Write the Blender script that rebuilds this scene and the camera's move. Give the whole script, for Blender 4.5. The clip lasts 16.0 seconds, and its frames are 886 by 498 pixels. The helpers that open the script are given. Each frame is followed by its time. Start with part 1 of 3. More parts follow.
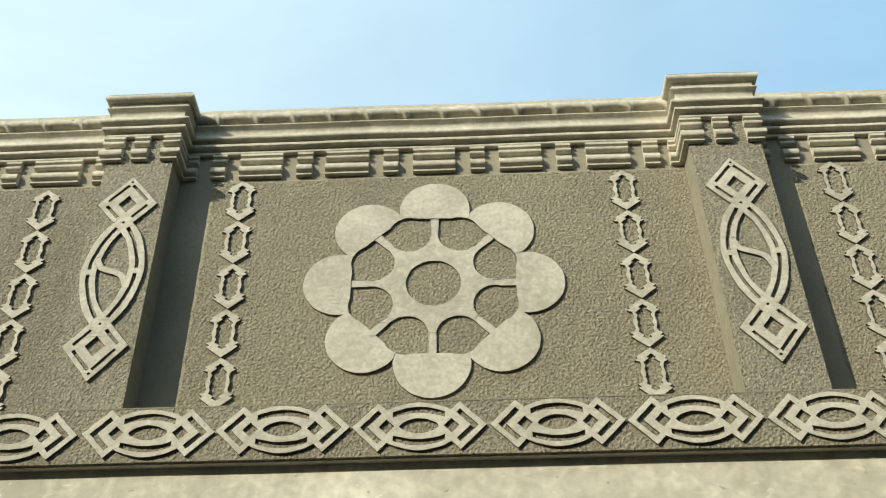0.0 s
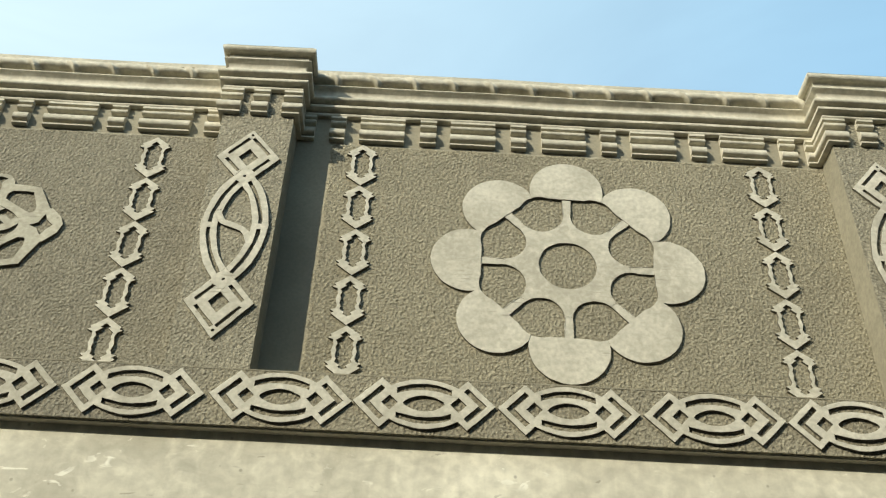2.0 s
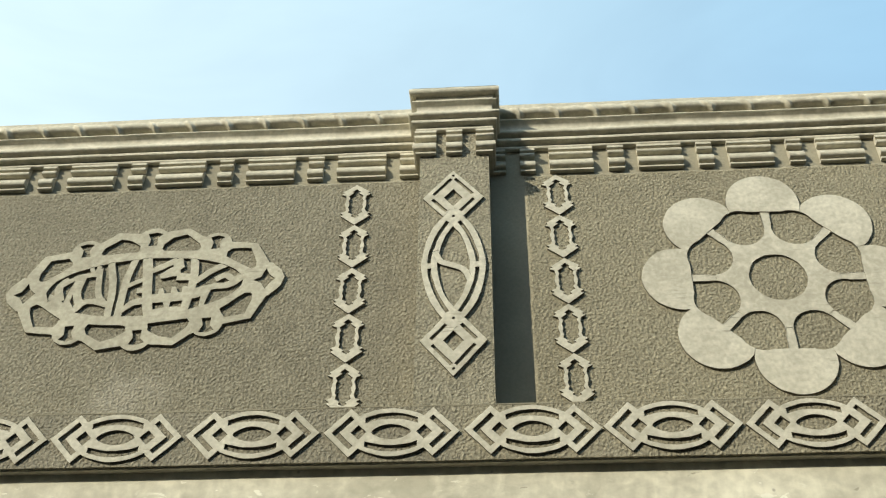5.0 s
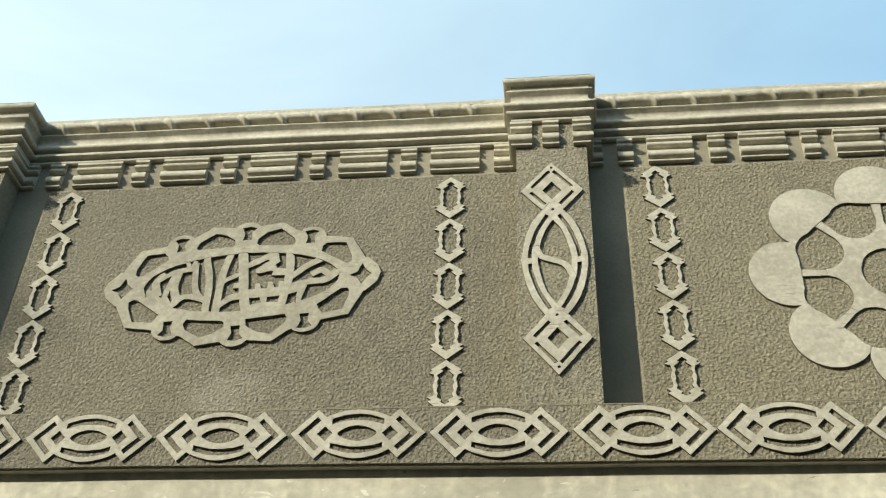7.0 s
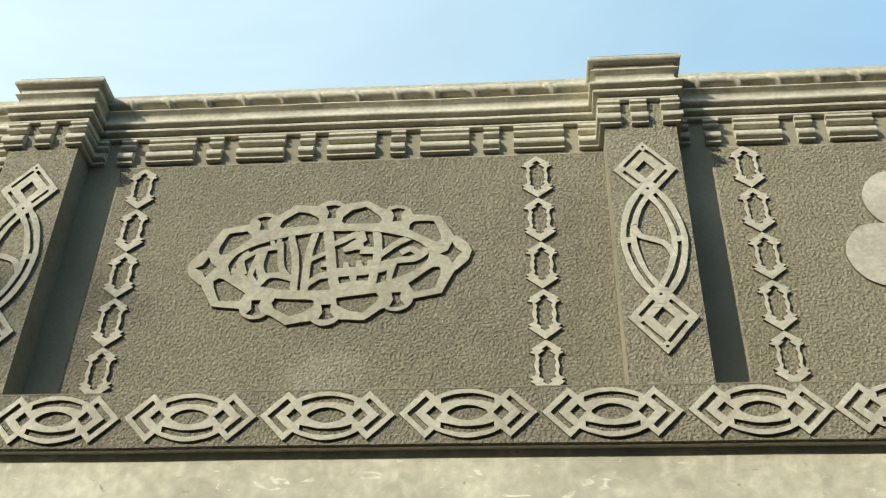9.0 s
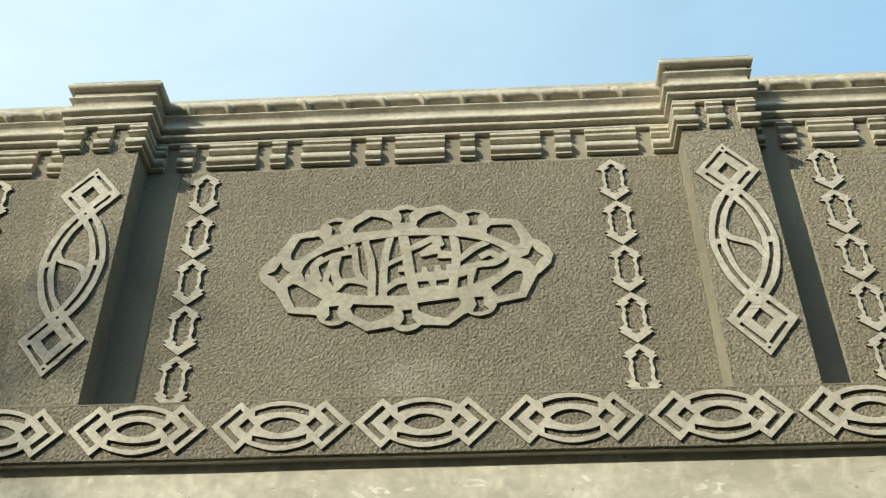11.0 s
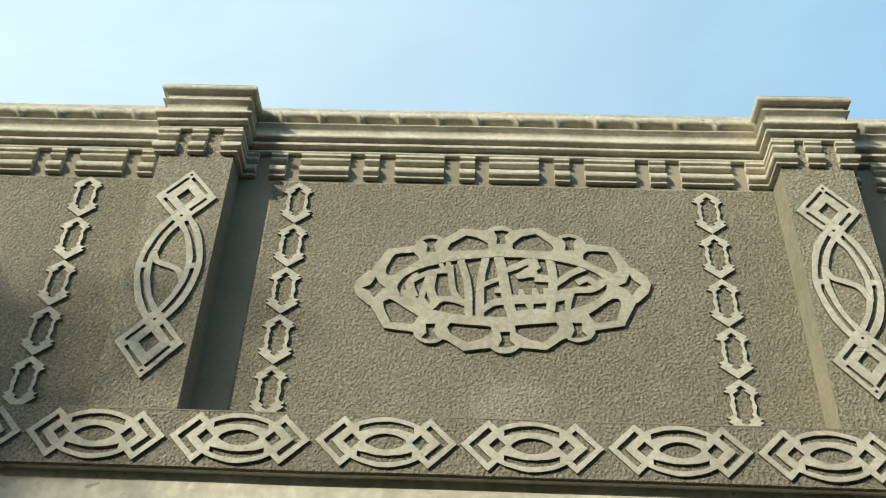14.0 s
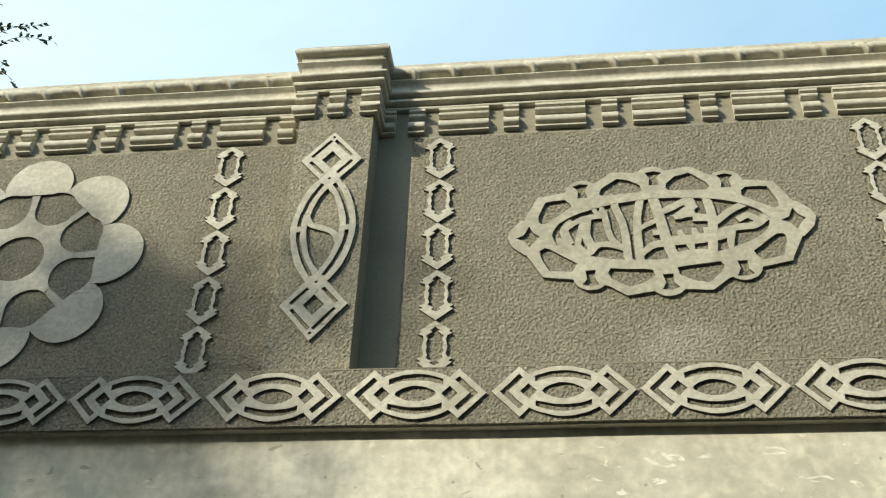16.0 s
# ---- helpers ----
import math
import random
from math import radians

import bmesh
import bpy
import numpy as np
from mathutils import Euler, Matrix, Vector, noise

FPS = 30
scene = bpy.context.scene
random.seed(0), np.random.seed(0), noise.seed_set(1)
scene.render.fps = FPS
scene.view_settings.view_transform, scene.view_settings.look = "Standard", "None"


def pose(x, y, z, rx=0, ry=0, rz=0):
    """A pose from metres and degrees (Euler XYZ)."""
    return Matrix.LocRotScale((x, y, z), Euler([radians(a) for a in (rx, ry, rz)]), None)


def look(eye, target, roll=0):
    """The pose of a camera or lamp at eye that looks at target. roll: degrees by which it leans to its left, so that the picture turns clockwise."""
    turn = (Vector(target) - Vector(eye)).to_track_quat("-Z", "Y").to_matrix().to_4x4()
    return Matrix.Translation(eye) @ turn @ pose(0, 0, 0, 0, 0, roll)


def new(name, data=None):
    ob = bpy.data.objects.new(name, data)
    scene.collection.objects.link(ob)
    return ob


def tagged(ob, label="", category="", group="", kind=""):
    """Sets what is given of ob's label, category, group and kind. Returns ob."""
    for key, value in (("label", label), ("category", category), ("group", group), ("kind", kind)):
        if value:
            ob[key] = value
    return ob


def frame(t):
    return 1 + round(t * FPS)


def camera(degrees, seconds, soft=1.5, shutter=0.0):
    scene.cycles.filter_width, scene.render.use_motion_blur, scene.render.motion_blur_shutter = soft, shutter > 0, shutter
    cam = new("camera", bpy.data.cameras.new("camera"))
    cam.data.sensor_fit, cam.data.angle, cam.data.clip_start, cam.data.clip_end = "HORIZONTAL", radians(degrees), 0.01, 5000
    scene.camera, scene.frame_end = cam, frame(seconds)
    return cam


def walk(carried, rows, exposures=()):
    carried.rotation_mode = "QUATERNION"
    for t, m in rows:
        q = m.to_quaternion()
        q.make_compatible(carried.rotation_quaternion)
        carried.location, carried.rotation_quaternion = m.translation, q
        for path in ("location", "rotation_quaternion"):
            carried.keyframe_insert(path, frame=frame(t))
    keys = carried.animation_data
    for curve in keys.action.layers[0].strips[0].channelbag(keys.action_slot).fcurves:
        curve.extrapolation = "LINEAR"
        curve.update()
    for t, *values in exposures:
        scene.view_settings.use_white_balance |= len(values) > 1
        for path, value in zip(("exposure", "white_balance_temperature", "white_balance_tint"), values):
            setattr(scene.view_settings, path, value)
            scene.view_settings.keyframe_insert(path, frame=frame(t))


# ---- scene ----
cam = camera(46.9, 16.0, soft=1.2)
PATH = [
    (0, (0.059, 0.073, 1.706), (0.007, 1.653, 2.93), -0.6),
    (0.5, (-0.101, 0.169, 1.694), (-0.173, 1.752, 2.915), -0.1),
    (1, (-0.241, 0.256, 1.716), (-0.351, 1.819, 2.958), 0.4),
    (1.5, (-0.44, 0.312, 1.714), (-0.519, 1.871, 2.964), 1.8),
    (2, (-0.617, 0.303, 1.727), (-0.611, 1.877, 2.961), 2.8),
    (2.5, (-0.716, 0.243, 1.713), (-0.677, 1.829, 2.93), 1.2),
    (3, (-0.784, 0.144, 1.698), (-0.773, 1.717, 2.934), -0.1),
    (3.5, (-0.886, 0.112, 1.703), (-0.922, 1.685, 2.938), 1.1),
    (4, (-1.05, 0.114, 1.707), (-1.108, 1.676, 2.955), 1.4),
    (4.5, (-1.177, 0.129, 1.712), (-1.246, 1.686, 2.966), 0.7),
    (5, (-1.233, 0.131, 1.708), (-1.346, 1.695, 2.95), 0.7),
    (5.2, (-1.247, 0.15, 1.713), (-1.374, 1.72, 2.944), 1.2),
    (7.3, (-1.506, 0.125, 1.815), (-1.736, 1.703, 3.022), 2.7),
    (7.5, (-1.56, 0.111, 1.823), (-1.809, 1.687, 3.029), 2.8),
    (8, (-1.652, 0.111, 1.818), (-1.989, 1.675, 3.017), 3.8),
    (8.5, (-1.717, 0.122, 1.806), (-2.033, 1.698, 2.996), 4.6),
    (8.7, (-1.802, 0.137, 1.789), (-2.04, 1.729, 2.975), 3.5),
    (10.8, (-2.395, 0.256, 1.762), (-2.427, 1.823, 3.004), -0.9),
    (11, (-2.411, 0.266, 1.761), (-2.505, 1.836, 2.997), 0.1),
    (11.5, (-2.43, 0.293, 1.736), (-2.668, 1.858, 2.958), 2.1),
    (12, (-2.585, 0.29, 1.756), (-2.854, 1.858, 2.967), 2.6),
    (12.5, (-2.712, 0.269, 1.771), (-2.908, 1.83, 3.006), 0.9),
    (13, (-2.792, 0.243, 1.781), (-2.908, 1.803, 3.028), 1.6),
    (13.5, (-2.84, 0.22, 1.777), (-2.913, 1.774, 3.035), 2.9),
    (14, (-2.852, 0.258, 1.774), (-2.926, 1.807, 3.037), 3.1),
    (14.5, (-2.996, 0.275, 1.78), (-3.092, 1.816, 3.051), 2.8),
    (15, (-3.142, 0.277, 1.768), (-3.224, 1.834, 3.02), 1.1),
    (15.5, (-3.168, 0.295, 1.756), (-3.311, 1.871, 2.978), 1.5),
    (16, (-3.155, 0.316, 1.76), (-3.384, 1.9, 2.959), 2.8),
]
walk(cam, [(t, look(eye, target, roll)) for t, eye, target, roll in PATH],
     [(0, 0.47), (5, 0.47), (8, 0.44), (14, 0.44), (15, 0.48), (16, 0.56)])

# ---------------------------------------------------------------- light
SUN = Vector((-1.09, -1.0, 0.81)).normalized()          # towards the sun
world = bpy.data.worlds.new("sky")
scene.world = world
world.use_nodes = True
wn = world.node_tree.nodes
sky = wn.new("ShaderNodeTexSky")
sky.sky_type = "NISHITA"
sky.sun_disc = False
sky.sun_elevation = math.asin(SUN.z)
sky.sun_rotation = math.atan2(SUN.x, SUN.y)
sky.air_density, sky.dust_density, sky.ozone_density = 1.2, 1.2, 1.5
# thin haze over the blue, thicker towards the sun's side
way = wn.new("ShaderNodeSeparateXYZ")
world.node_tree.links.new(wn.new("ShaderNodeTexCoord").outputs["Generated"], way.inputs["Vector"])
side = wn.new("ShaderNodeMapRange")
side.interpolation_type = "SMOOTHSTEP"
side.inputs["From Min"].default_value, side.inputs["From Max"].default_value = -0.75, 0.75
world.node_tree.links.new(way.outputs["X"], side.inputs["Value"])
veil = wn.new("ShaderNodeMix")
veil.data_type = "RGBA"
veil.inputs["A"].default_value, veil.inputs["B"].default_value = (3.95, 4.65, 4.15, 1.0), (0.9, 2.0, 2.55, 1.0)
world.node_tree.links.new(side.outputs["Result"], veil.inputs["Factor"])
haze = wn.new("ShaderNodeMix")
haze.data_type, haze.blend_type = "RGBA", "ADD"
haze.inputs["Factor"].default_value = 1.0
world.node_tree.links.new(sky.outputs["Color"], haze.inputs["A"])
# faint torn cirrus in the haze
wisp = wn.new("ShaderNodeTexNoise")
wisp.inputs["Scale"].default_value, wisp.inputs["Detail"].default_value, wisp.inputs["Distortion"].default_value = 2.6, 5.0, 0.8
stretch = wn.new("ShaderNodeMapping")
stretch.inputs["Scale"].default_value = (1.0, 1.6, 3.2)
stretch.inputs["Rotation"].default_value = (0.0, 0.25, 0.0)
world.node_tree.links.new(wn["Texture Coordinate"].outputs["Generated"], stretch.inputs["Vector"])
world.node_tree.links.new(stretch.outputs["Vector"], wisp.inputs["Vector"])
thin = wn.new("ShaderNodeMapRange")
thin.inputs["From Min"].default_value, thin.inputs["From Max"].default_value = 0.35, 0.7
thin.inputs["To Min"].default_value, thin.inputs["To Max"].default_value = 0.93, 1.12
world.node_tree.links.new(wisp.outputs["Fac"], thin.inputs["Value"])
torn = wn.new("ShaderNodeVectorMath")
torn.operation = "SCALE"
world.node_tree.links.new(veil.outputs["Result"], torn.inputs[0])
world.node_tree.links.new(thin.outputs["Result"], torn.inputs["Scale"])
world.node_tree.links.new(torn.outputs["Vector"], haze.inputs["B"])
world.node_tree.links.new(haze.outputs["Result"], wn["Background"].inputs["Color"])
wn["Background"].inputs["Strength"].default_value = 0.121

sun = new("sun", bpy.data.lights.new("sun", "SUN"))
sun.data.energy, sun.data.angle, sun.data.color = 3.66, radians(0.55), (0.99, 0.935, 0.765)
sun.matrix_world = look((0, 0, 0), -SUN)

# ---------------------------------------------------------------- plan
WALL, PIL, BAND, LOWER = 3.582, 3.440, 3.410, 3.454      # faces, along y
X0, X1 = -7.2, 3.3
PILASTERS = [(-4.268, -3.942), (-1.580, -1.274), (1.050, 1.370)]
BAND_Z0, BAND_Z1 = 3.361, 3.581
DENT_Z0, DENT_Z1 = 4.866, 5.006
TOP = 5.25


# ---------------------------------------------------------------- materials
def rgb(c):
    return (c[0], c[1], c[2], 1.0)


def cement(name, dark, light, rough=0.9, grain=60.0, relief=0.002, blotch=2.2, round_edge=0.0, streak=0.0, speck=0.0, pores=0.0, grit=0.0, smear=0.0, scratch=0.0, fleck=0.0, patch=None, batch=None, floated=None):
    """Mortar: two colours mixed at two scales, fine relief, optional vertical streaks, specks and pores."""
    mat = bpy.data.materials.new(name)
    mat.use_nodes = True
    nt = mat.node_tree
    n, lk = nt.nodes, nt.links.new
    bsdf = n["Principled BSDF"]
    bsdf.inputs["Roughness"].default_value = rough
    bsdf.inputs["Specular IOR Level"].default_value = 0.25
    pos = n.new("ShaderNodeNewGeometry").outputs["Position"]

    def noise_tex(scale, detail=4.0, vec=pos, distortion=0.0):
        t = n.new("ShaderNodeTexNoise")
        t.inputs["Scale"].default_value, t.inputs["Detail"].default_value = scale, detail
        t.inputs["Distortion"].default_value = distortion
        lk(vec, t.inputs["Vector"])
        return t.outputs["Fac"]

    def ramp(value, a, b, lo=0.0, hi=1.0):
        m = n.new("ShaderNodeMapRange")
        m.inputs["From Min"].default_value, m.inputs["From Max"].default_value = a, b
        m.inputs["To Min"].default_value, m.inputs["To Max"].default_value = lo, hi
        lk(value, m.inputs["Value"])
        return m.outputs["Result"]

    def mix(fac, a, b, mode="MIX"):
        m = n.new("ShaderNodeMix")
        m.data_type, m.blend_type = "RGBA", mode
        for socket, v in ((m.inputs["Factor"], fac), (m.inputs["A"], a), (m.inputs["B"], b)):
            if isinstance(v, (int, float)):
                socket.default_value = v
            elif isinstance(v, tuple):
                socket.default_value = rgb(v)
            else:
                lk(v, socket)
        return m.outputs["Result"]

    def add(a, b, k):
        m = n.new("ShaderNodeMath")
        m.operation = "MULTIPLY_ADD"
        lk(b, m.inputs[0])
        m.inputs[1].default_value = k
        lk(a, m.inputs[2])
        return m.outputs["Value"]

    big = ramp(noise_tex(blotch, 5.0, distortion=0.4), 0.36, 0.66)
    fine = noise_tex(grain, 4.5)
    colour = mix(big, dark, light)
    mid = ramp(noise_tex(blotch * 6.0, 4.0, distortion=0.8), 0.42, 0.7, 0.0, 0.55)
    colour = mix(mid, colour, tuple(c * 1.16 for c in light))
    colour = mix(ramp(fine, 0.35, 0.68, 0.0, 0.45), colour, tuple(c * 0.72 for c in dark))
    height = fine
    if streak:
        sc = n.new("ShaderNodeMapping")
        sc.inputs["Scale"].default_value = (5.0, 5.0, 0.9)
        lk(pos, sc.inputs["Vector"])
        colour = mix(ramp(noise_tex(3.0, 6.0, sc.outputs["Vector"], 0.6), 0.5, 0.72, 0.0, streak), colour, tuple(c * 0.62 for c in dark))
    if speck:
        v = n.new("ShaderNodeTexVoronoi")
        v.inputs["Scale"].default_value = 9.0
        lk(pos, v.inputs["Vector"])
        colour = mix(ramp(v.outputs["Distance"], 0.03, 0.07, speck, 0.0), colour, tuple(c * 0.3 for c in dark))
    if pores:
        v = n.new("ShaderNodeTexVoronoi")
        v.feature = "SMOOTH_F1"
        v.inputs["Scale"].default_value = pores
        lk(pos, v.inputs["Vector"])
        height = add(fine, v.outputs["Distance"], 0.85)
        colour = mix(ramp(v.outputs["Distance"], 0.3, 0.75, 0.0, 0.35), colour, tuple(min(1.0, c * 1.35) for c in light))
    if smear:
        # slanting trowel marks
        tr = n.new("ShaderNodeMapping")
        tr.inputs["Rotation"].default_value = (0.0, 0.35, 0.0)
        tr.inputs["Scale"].default_value = (4.0, 4.0, 8.0)
        lk(pos, tr.inputs["Vector"])
        marks = noise_tex(3.2, 6.0, tr.outputs["Vector"], 0.7)
        colour = mix(ramp(marks, 0.56, 0.70, 0.0, smear), colour, tuple(min(1.0, c * 1.22) for c in light))
        colour = mix(ramp(marks, 0.30, 0.42, smear * 0.6, 0.0), colour, tuple(c * 0.80 for c in dark))
        height = add(height, marks, 0.6)
    if fleck:
        # pale ridges and brown dabs where the trowel lifted
        tm = n.new("ShaderNodeMapping")
        tm.inputs["Rotation"].default_value = (0.0, -0.5, 0.0)
        tm.inputs["Scale"].default_value = (7.0, 7.0, 16.0)
        lk(pos, tm.inputs["Vector"])
        lifted = noise_tex(1.6, 3.0, tm.outputs["Vector"], 0.9)
        where = noise_tex(3.0, 3.0)
        both = n.new("ShaderNodeMath")
        both.operation = "MULTIPLY"
        lk(ramp(lifted, 0.63, 0.68), both.inputs[0])
        lk(ramp(where, 0.50, 0.58, 0.0, fleck), both.inputs[1])
        colour = mix(both.outputs["Value"], colour, (0.82, 0.80, 0.68))
        dabs = n.new("ShaderNodeMath")
        dabs.operation = "MULTIPLY"
        lk(ramp(lifted, 0.34, 0.29), dabs.inputs[0])
        lk(ramp(where, 0.50, 0.42, 0.0, fleck), dabs.inputs[1])
        colour = mix(dabs.outputs["Value"], colour, tuple(c * 0.6 for c in dark))
        height = add(height, lifted, 0.5)
    if scratch:
        # a few fine scratches left by the float
        sm = n.new("ShaderNodeMapping")
        sm.inputs["Rotation"].default_value = (0.0, 0.75, 0.0)
        sm.inputs["Scale"].default_value = (5.0, 5.0, 60.0)
        lk(pos, sm.inputs["Vector"])
        lines = ramp(noise_tex(2.0, 2.0, sm.outputs["Vector"], 0.3), 0.62, 0.72)
        gate = n.new("ShaderNodeMath")
        gate.operation = "MULTIPLY"
        lk(lines, gate.inputs[0])
        lk(ramp(noise_tex(4.5, 2.0), 0.55, 0.64, 0.0, scratch), gate.inputs[1])
        colour = mix(gate.outputs["Value"], colour, tuple(c * 0.55 for c in dark))
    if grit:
        # pit shade and crest light of the sprayed coat, painted along its relief
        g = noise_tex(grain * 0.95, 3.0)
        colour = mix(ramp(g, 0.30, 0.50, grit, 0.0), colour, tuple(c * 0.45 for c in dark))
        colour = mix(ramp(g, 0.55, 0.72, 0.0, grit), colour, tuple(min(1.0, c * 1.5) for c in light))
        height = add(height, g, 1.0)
    if patch:
        # a pale mortar splash of its own shape
        d = n.new("ShaderNodeVectorMath")
        d.operation = "DISTANCE"
        lk(pos, d.inputs[0])
        d.inputs[1].default_value = patch
        edge = add(d.outputs["Value"], noise_tex(7.0, 5.0), 0.5)
        colour = mix(ramp(edge, 0.3, 0.46, 0.18, 0.0), colour, (0.52, 0.49, 0.41))
    if batch:
        # the coat is paler from one pilaster onwards
        ax = n.new("ShaderNodeSeparateXYZ")
        lk(pos, ax.inputs["Vector"])
        pale = mix(1.0, colour, (batch[1], batch[1] * 0.99, batch[1] * 0.95), "MULTIPLY")
        colour = mix(ramp(ax.outputs["X"], batch[0] - 0.05, batch[0] + 0.05), colour, pale)
    if floated:
        # margins floated smooth: above a height, and over stretches along the wall
        sep = n.new("ShaderNodeSeparateXYZ")
        lk(pos, sep.inputs["Vector"])
        rag = noise_tex(14.0, 3.0)
        mask = ramp(add(sep.outputs["Z"], rag, 0.03), floated[0] + 0.010, floated[0] + 0.020)
        for a, b in floated[1]:
            inner = ramp(add(sep.outputs["X"], rag, 0.03), b + 0.010, b + 0.022, 1.0, 0.0)
            edge = n.new("ShaderNodeMath")
            edge.operation = "MULTIPLY"
            lk(inner, edge.inputs[0])
            lk(ramp(sep.outputs["X"], a - 0.01, a), edge.inputs[1])
            both = n.new("ShaderNodeMath")
            both.operation = "MAXIMUM"
            lk(mask, both.inputs[0])
            lk(edge.outputs["Value"], both.inputs[1])
            mask = both.outputs["Value"]
        # paler tone, which also lifts the pilasters' cast shadows in the colour
        even = mix(big, tuple(c * 1.34 for c in dark), tuple(c * 1.36 for c in light))
        even = mix(ramp(fine, 0.35, 0.68, 0.0, 0.25), even, tuple(c * 0.8 for c in dark))
        colour = mix(mask, colour, even)
        flat = n.new("ShaderNodeMath")
        flat.operation = "MULTIPLY"
        lk(height, flat.inputs[0])
        lk(ramp(mask, 0.0, 1.0, 1.0, 0.12), flat.inputs[1])
        height = flat.outputs["Value"]
    lk(colour, bsdf.inputs["Base Color"])
    bump = n.new("ShaderNodeBump")
    bump.inputs["Strength"].default_value, bump.inputs["Distance"].default_value = 1.0, relief
    lk(height, bump.inputs["Height"])
    if round_edge:
        bev = n.new("ShaderNodeBevel")
        bev.samples = 3
        bev.inputs["Radius"].default_value = round_edge
        lk(bev.outputs["Normal"], bump.inputs["Normal"])
    lk(bump.outputs["Normal"], bsdf.inputs["Normal"])
    return mat


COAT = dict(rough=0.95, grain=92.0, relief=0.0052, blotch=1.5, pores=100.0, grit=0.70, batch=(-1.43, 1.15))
# the floated stretches are as wide as the pilasters' cast shadows
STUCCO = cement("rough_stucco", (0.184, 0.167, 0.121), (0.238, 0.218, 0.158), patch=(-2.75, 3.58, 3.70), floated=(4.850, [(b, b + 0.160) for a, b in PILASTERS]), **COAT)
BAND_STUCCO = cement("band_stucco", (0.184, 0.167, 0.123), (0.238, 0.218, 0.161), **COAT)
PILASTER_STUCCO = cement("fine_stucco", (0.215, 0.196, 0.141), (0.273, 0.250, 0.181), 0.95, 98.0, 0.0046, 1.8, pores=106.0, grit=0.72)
SMOOTH = cement("smooth_cement", (0.410, 0.379, 0.293), (0.570, 0.533, 0.423), 0.88, 45.0, 0.0016, 3.5, streak=0.25)
CAST = cement("cast_mortar", (0.400, 0.374, 0.293), (0.560, 0.530, 0.430), 0.88, 60.0, 0.0016, 4.0, round_edge=0.003, speck=0.35, streak=0.1, smear=0.15, scratch=0.75)
OVAL_CAST = cement("grey_cast_mortar", (0.320, 0.298, 0.226), (0.450, 0.425, 0.330), 0.88, 60.0, 0.0018, 4.0, round_edge=0.003, speck=0.4, streak=0.12, smear=0.15, scratch=0.5)
LIME = cement("trowelled_plaster", (0.470, 0.444, 0.346), (0.710, 0.676, 0.540), 0.85, 26.0, 0.0018, 1.7, speck=0.5, streak=0.22, smear=0.15, fleck=0.75)
# for the relief sides, with their shade put into a darker colour
SIDE_SHADE = cement("cut_mortar_edge", (0.120, 0.108, 0.082), (0.170, 0.155, 0.118), 0.95, 60.0, 0.0020, 3.0)
EARTH = cement("dusty_asphalt", (0.055, 0.05, 0.043), (0.09, 0.082, 0.07), 1.0, 30.0, 0.01, 0.3)
# kept dark so that the unseen blocking walls bounce little light
DULL = cement("dull_brick", (0.10, 0.087, 0.070), (0.145, 0.125, 0.10), 0.95, 20.0, 0.004, 1.0)
RENDER = cement("floated_cement", (0.215, 0.195, 0.138), (0.275, 0.250, 0.179), 0.92, 60.0, 0.0015, 2.5)
BARK = cement("bark", (0.10, 0.08, 0.06), (0.17, 0.14, 0.11), 0.95, 40.0, 0.006, 3.0)


def leaf_material():
    mat = bpy.data.materials.new("leaf")
    mat.use_nodes = True
    nt = mat.node_tree
    n, lk = nt.nodes, nt.links.new
    bsdf = n["Principled BSDF"]
    geo = n.new("ShaderNodeNewGeometry")
    m = n.new("ShaderNodeMix")
    m.data_type = "RGBA"
    m.inputs["A"].default_value, m.inputs["B"].default_value = (0.03, 0.06, 0.02, 1), (0.08, 0.11, 0.035, 1)
    lk(geo.outputs["Random Per Island"], m.inputs["Factor"])
    lk(m.outputs["Result"], bsdf.inputs["Base Color"])
    bsdf.inputs["Roughness"].default_value = 0.5
    return mat


LEAF = leaf_material()


# ---------------------------------------------------------------- mesh helpers
def finish(bm, name, angle=35):
    bmesh.ops.recalc_face_normals(bm, faces=bm.faces)
    me = bpy.data.meshes.new(name)
    bm.to_mesh(me)
    bm.free()
    me.polygons.foreach_set("use_smooth", [True] * len(me.polygons))
    me.set_sharp_from_angle(angle=radians(angle))
    return me


def part(name, bm, material, parent, label="", angle=50):
    me = bm if isinstance(bm, bpy.types.Mesh) else finish(bm, name, angle)
    if not me.materials:
        me.materials.append(material)
    ob = new(name, me)
    if parent:
        ob.parent = parent
    return tagged(ob, label)


def wobble(p, amount, scale=2.3):
    return noise.noise_vector(Vector(p) * scale) * amount


def slab(x0, x1, y0, y1, z0, z1, step=0.0, rough=0.0, edge=0.0):
    """A box, cut along x, with slightly uneven, bevelled edges."""
    bm = bmesh.new()
    n = max(1, int((x1 - x0) / step)) if step else 1
    rings = []
    for i in range(n + 1):
        x = x0 + (x1 - x0) * i / n
        ring = [(x, y0, z0), (x, y0, z1), (x, y1, z1), (x, y1, z0)]
        rings.append([bm.verts.new(Vector(p) + wobble(p, rough)) for p in ring])
    for a, b in zip(rings, rings[1:]):
        for k in range(4):
            bm.faces.new((a[k], a[(k + 1) % 4], b[(k + 1) % 4], b[k]))
    bm.faces.new(rings[0])
    bm.faces.new(rings[-1][::-1])
    if edge:
        sharp = [e for e in bm.edges if e.calc_face_angle(0) > 0.8]
        bmesh.ops.bevel(bm, geom=sharp, offset=edge, segments=2, profile=0.5, affect="EDGES")
    return bm


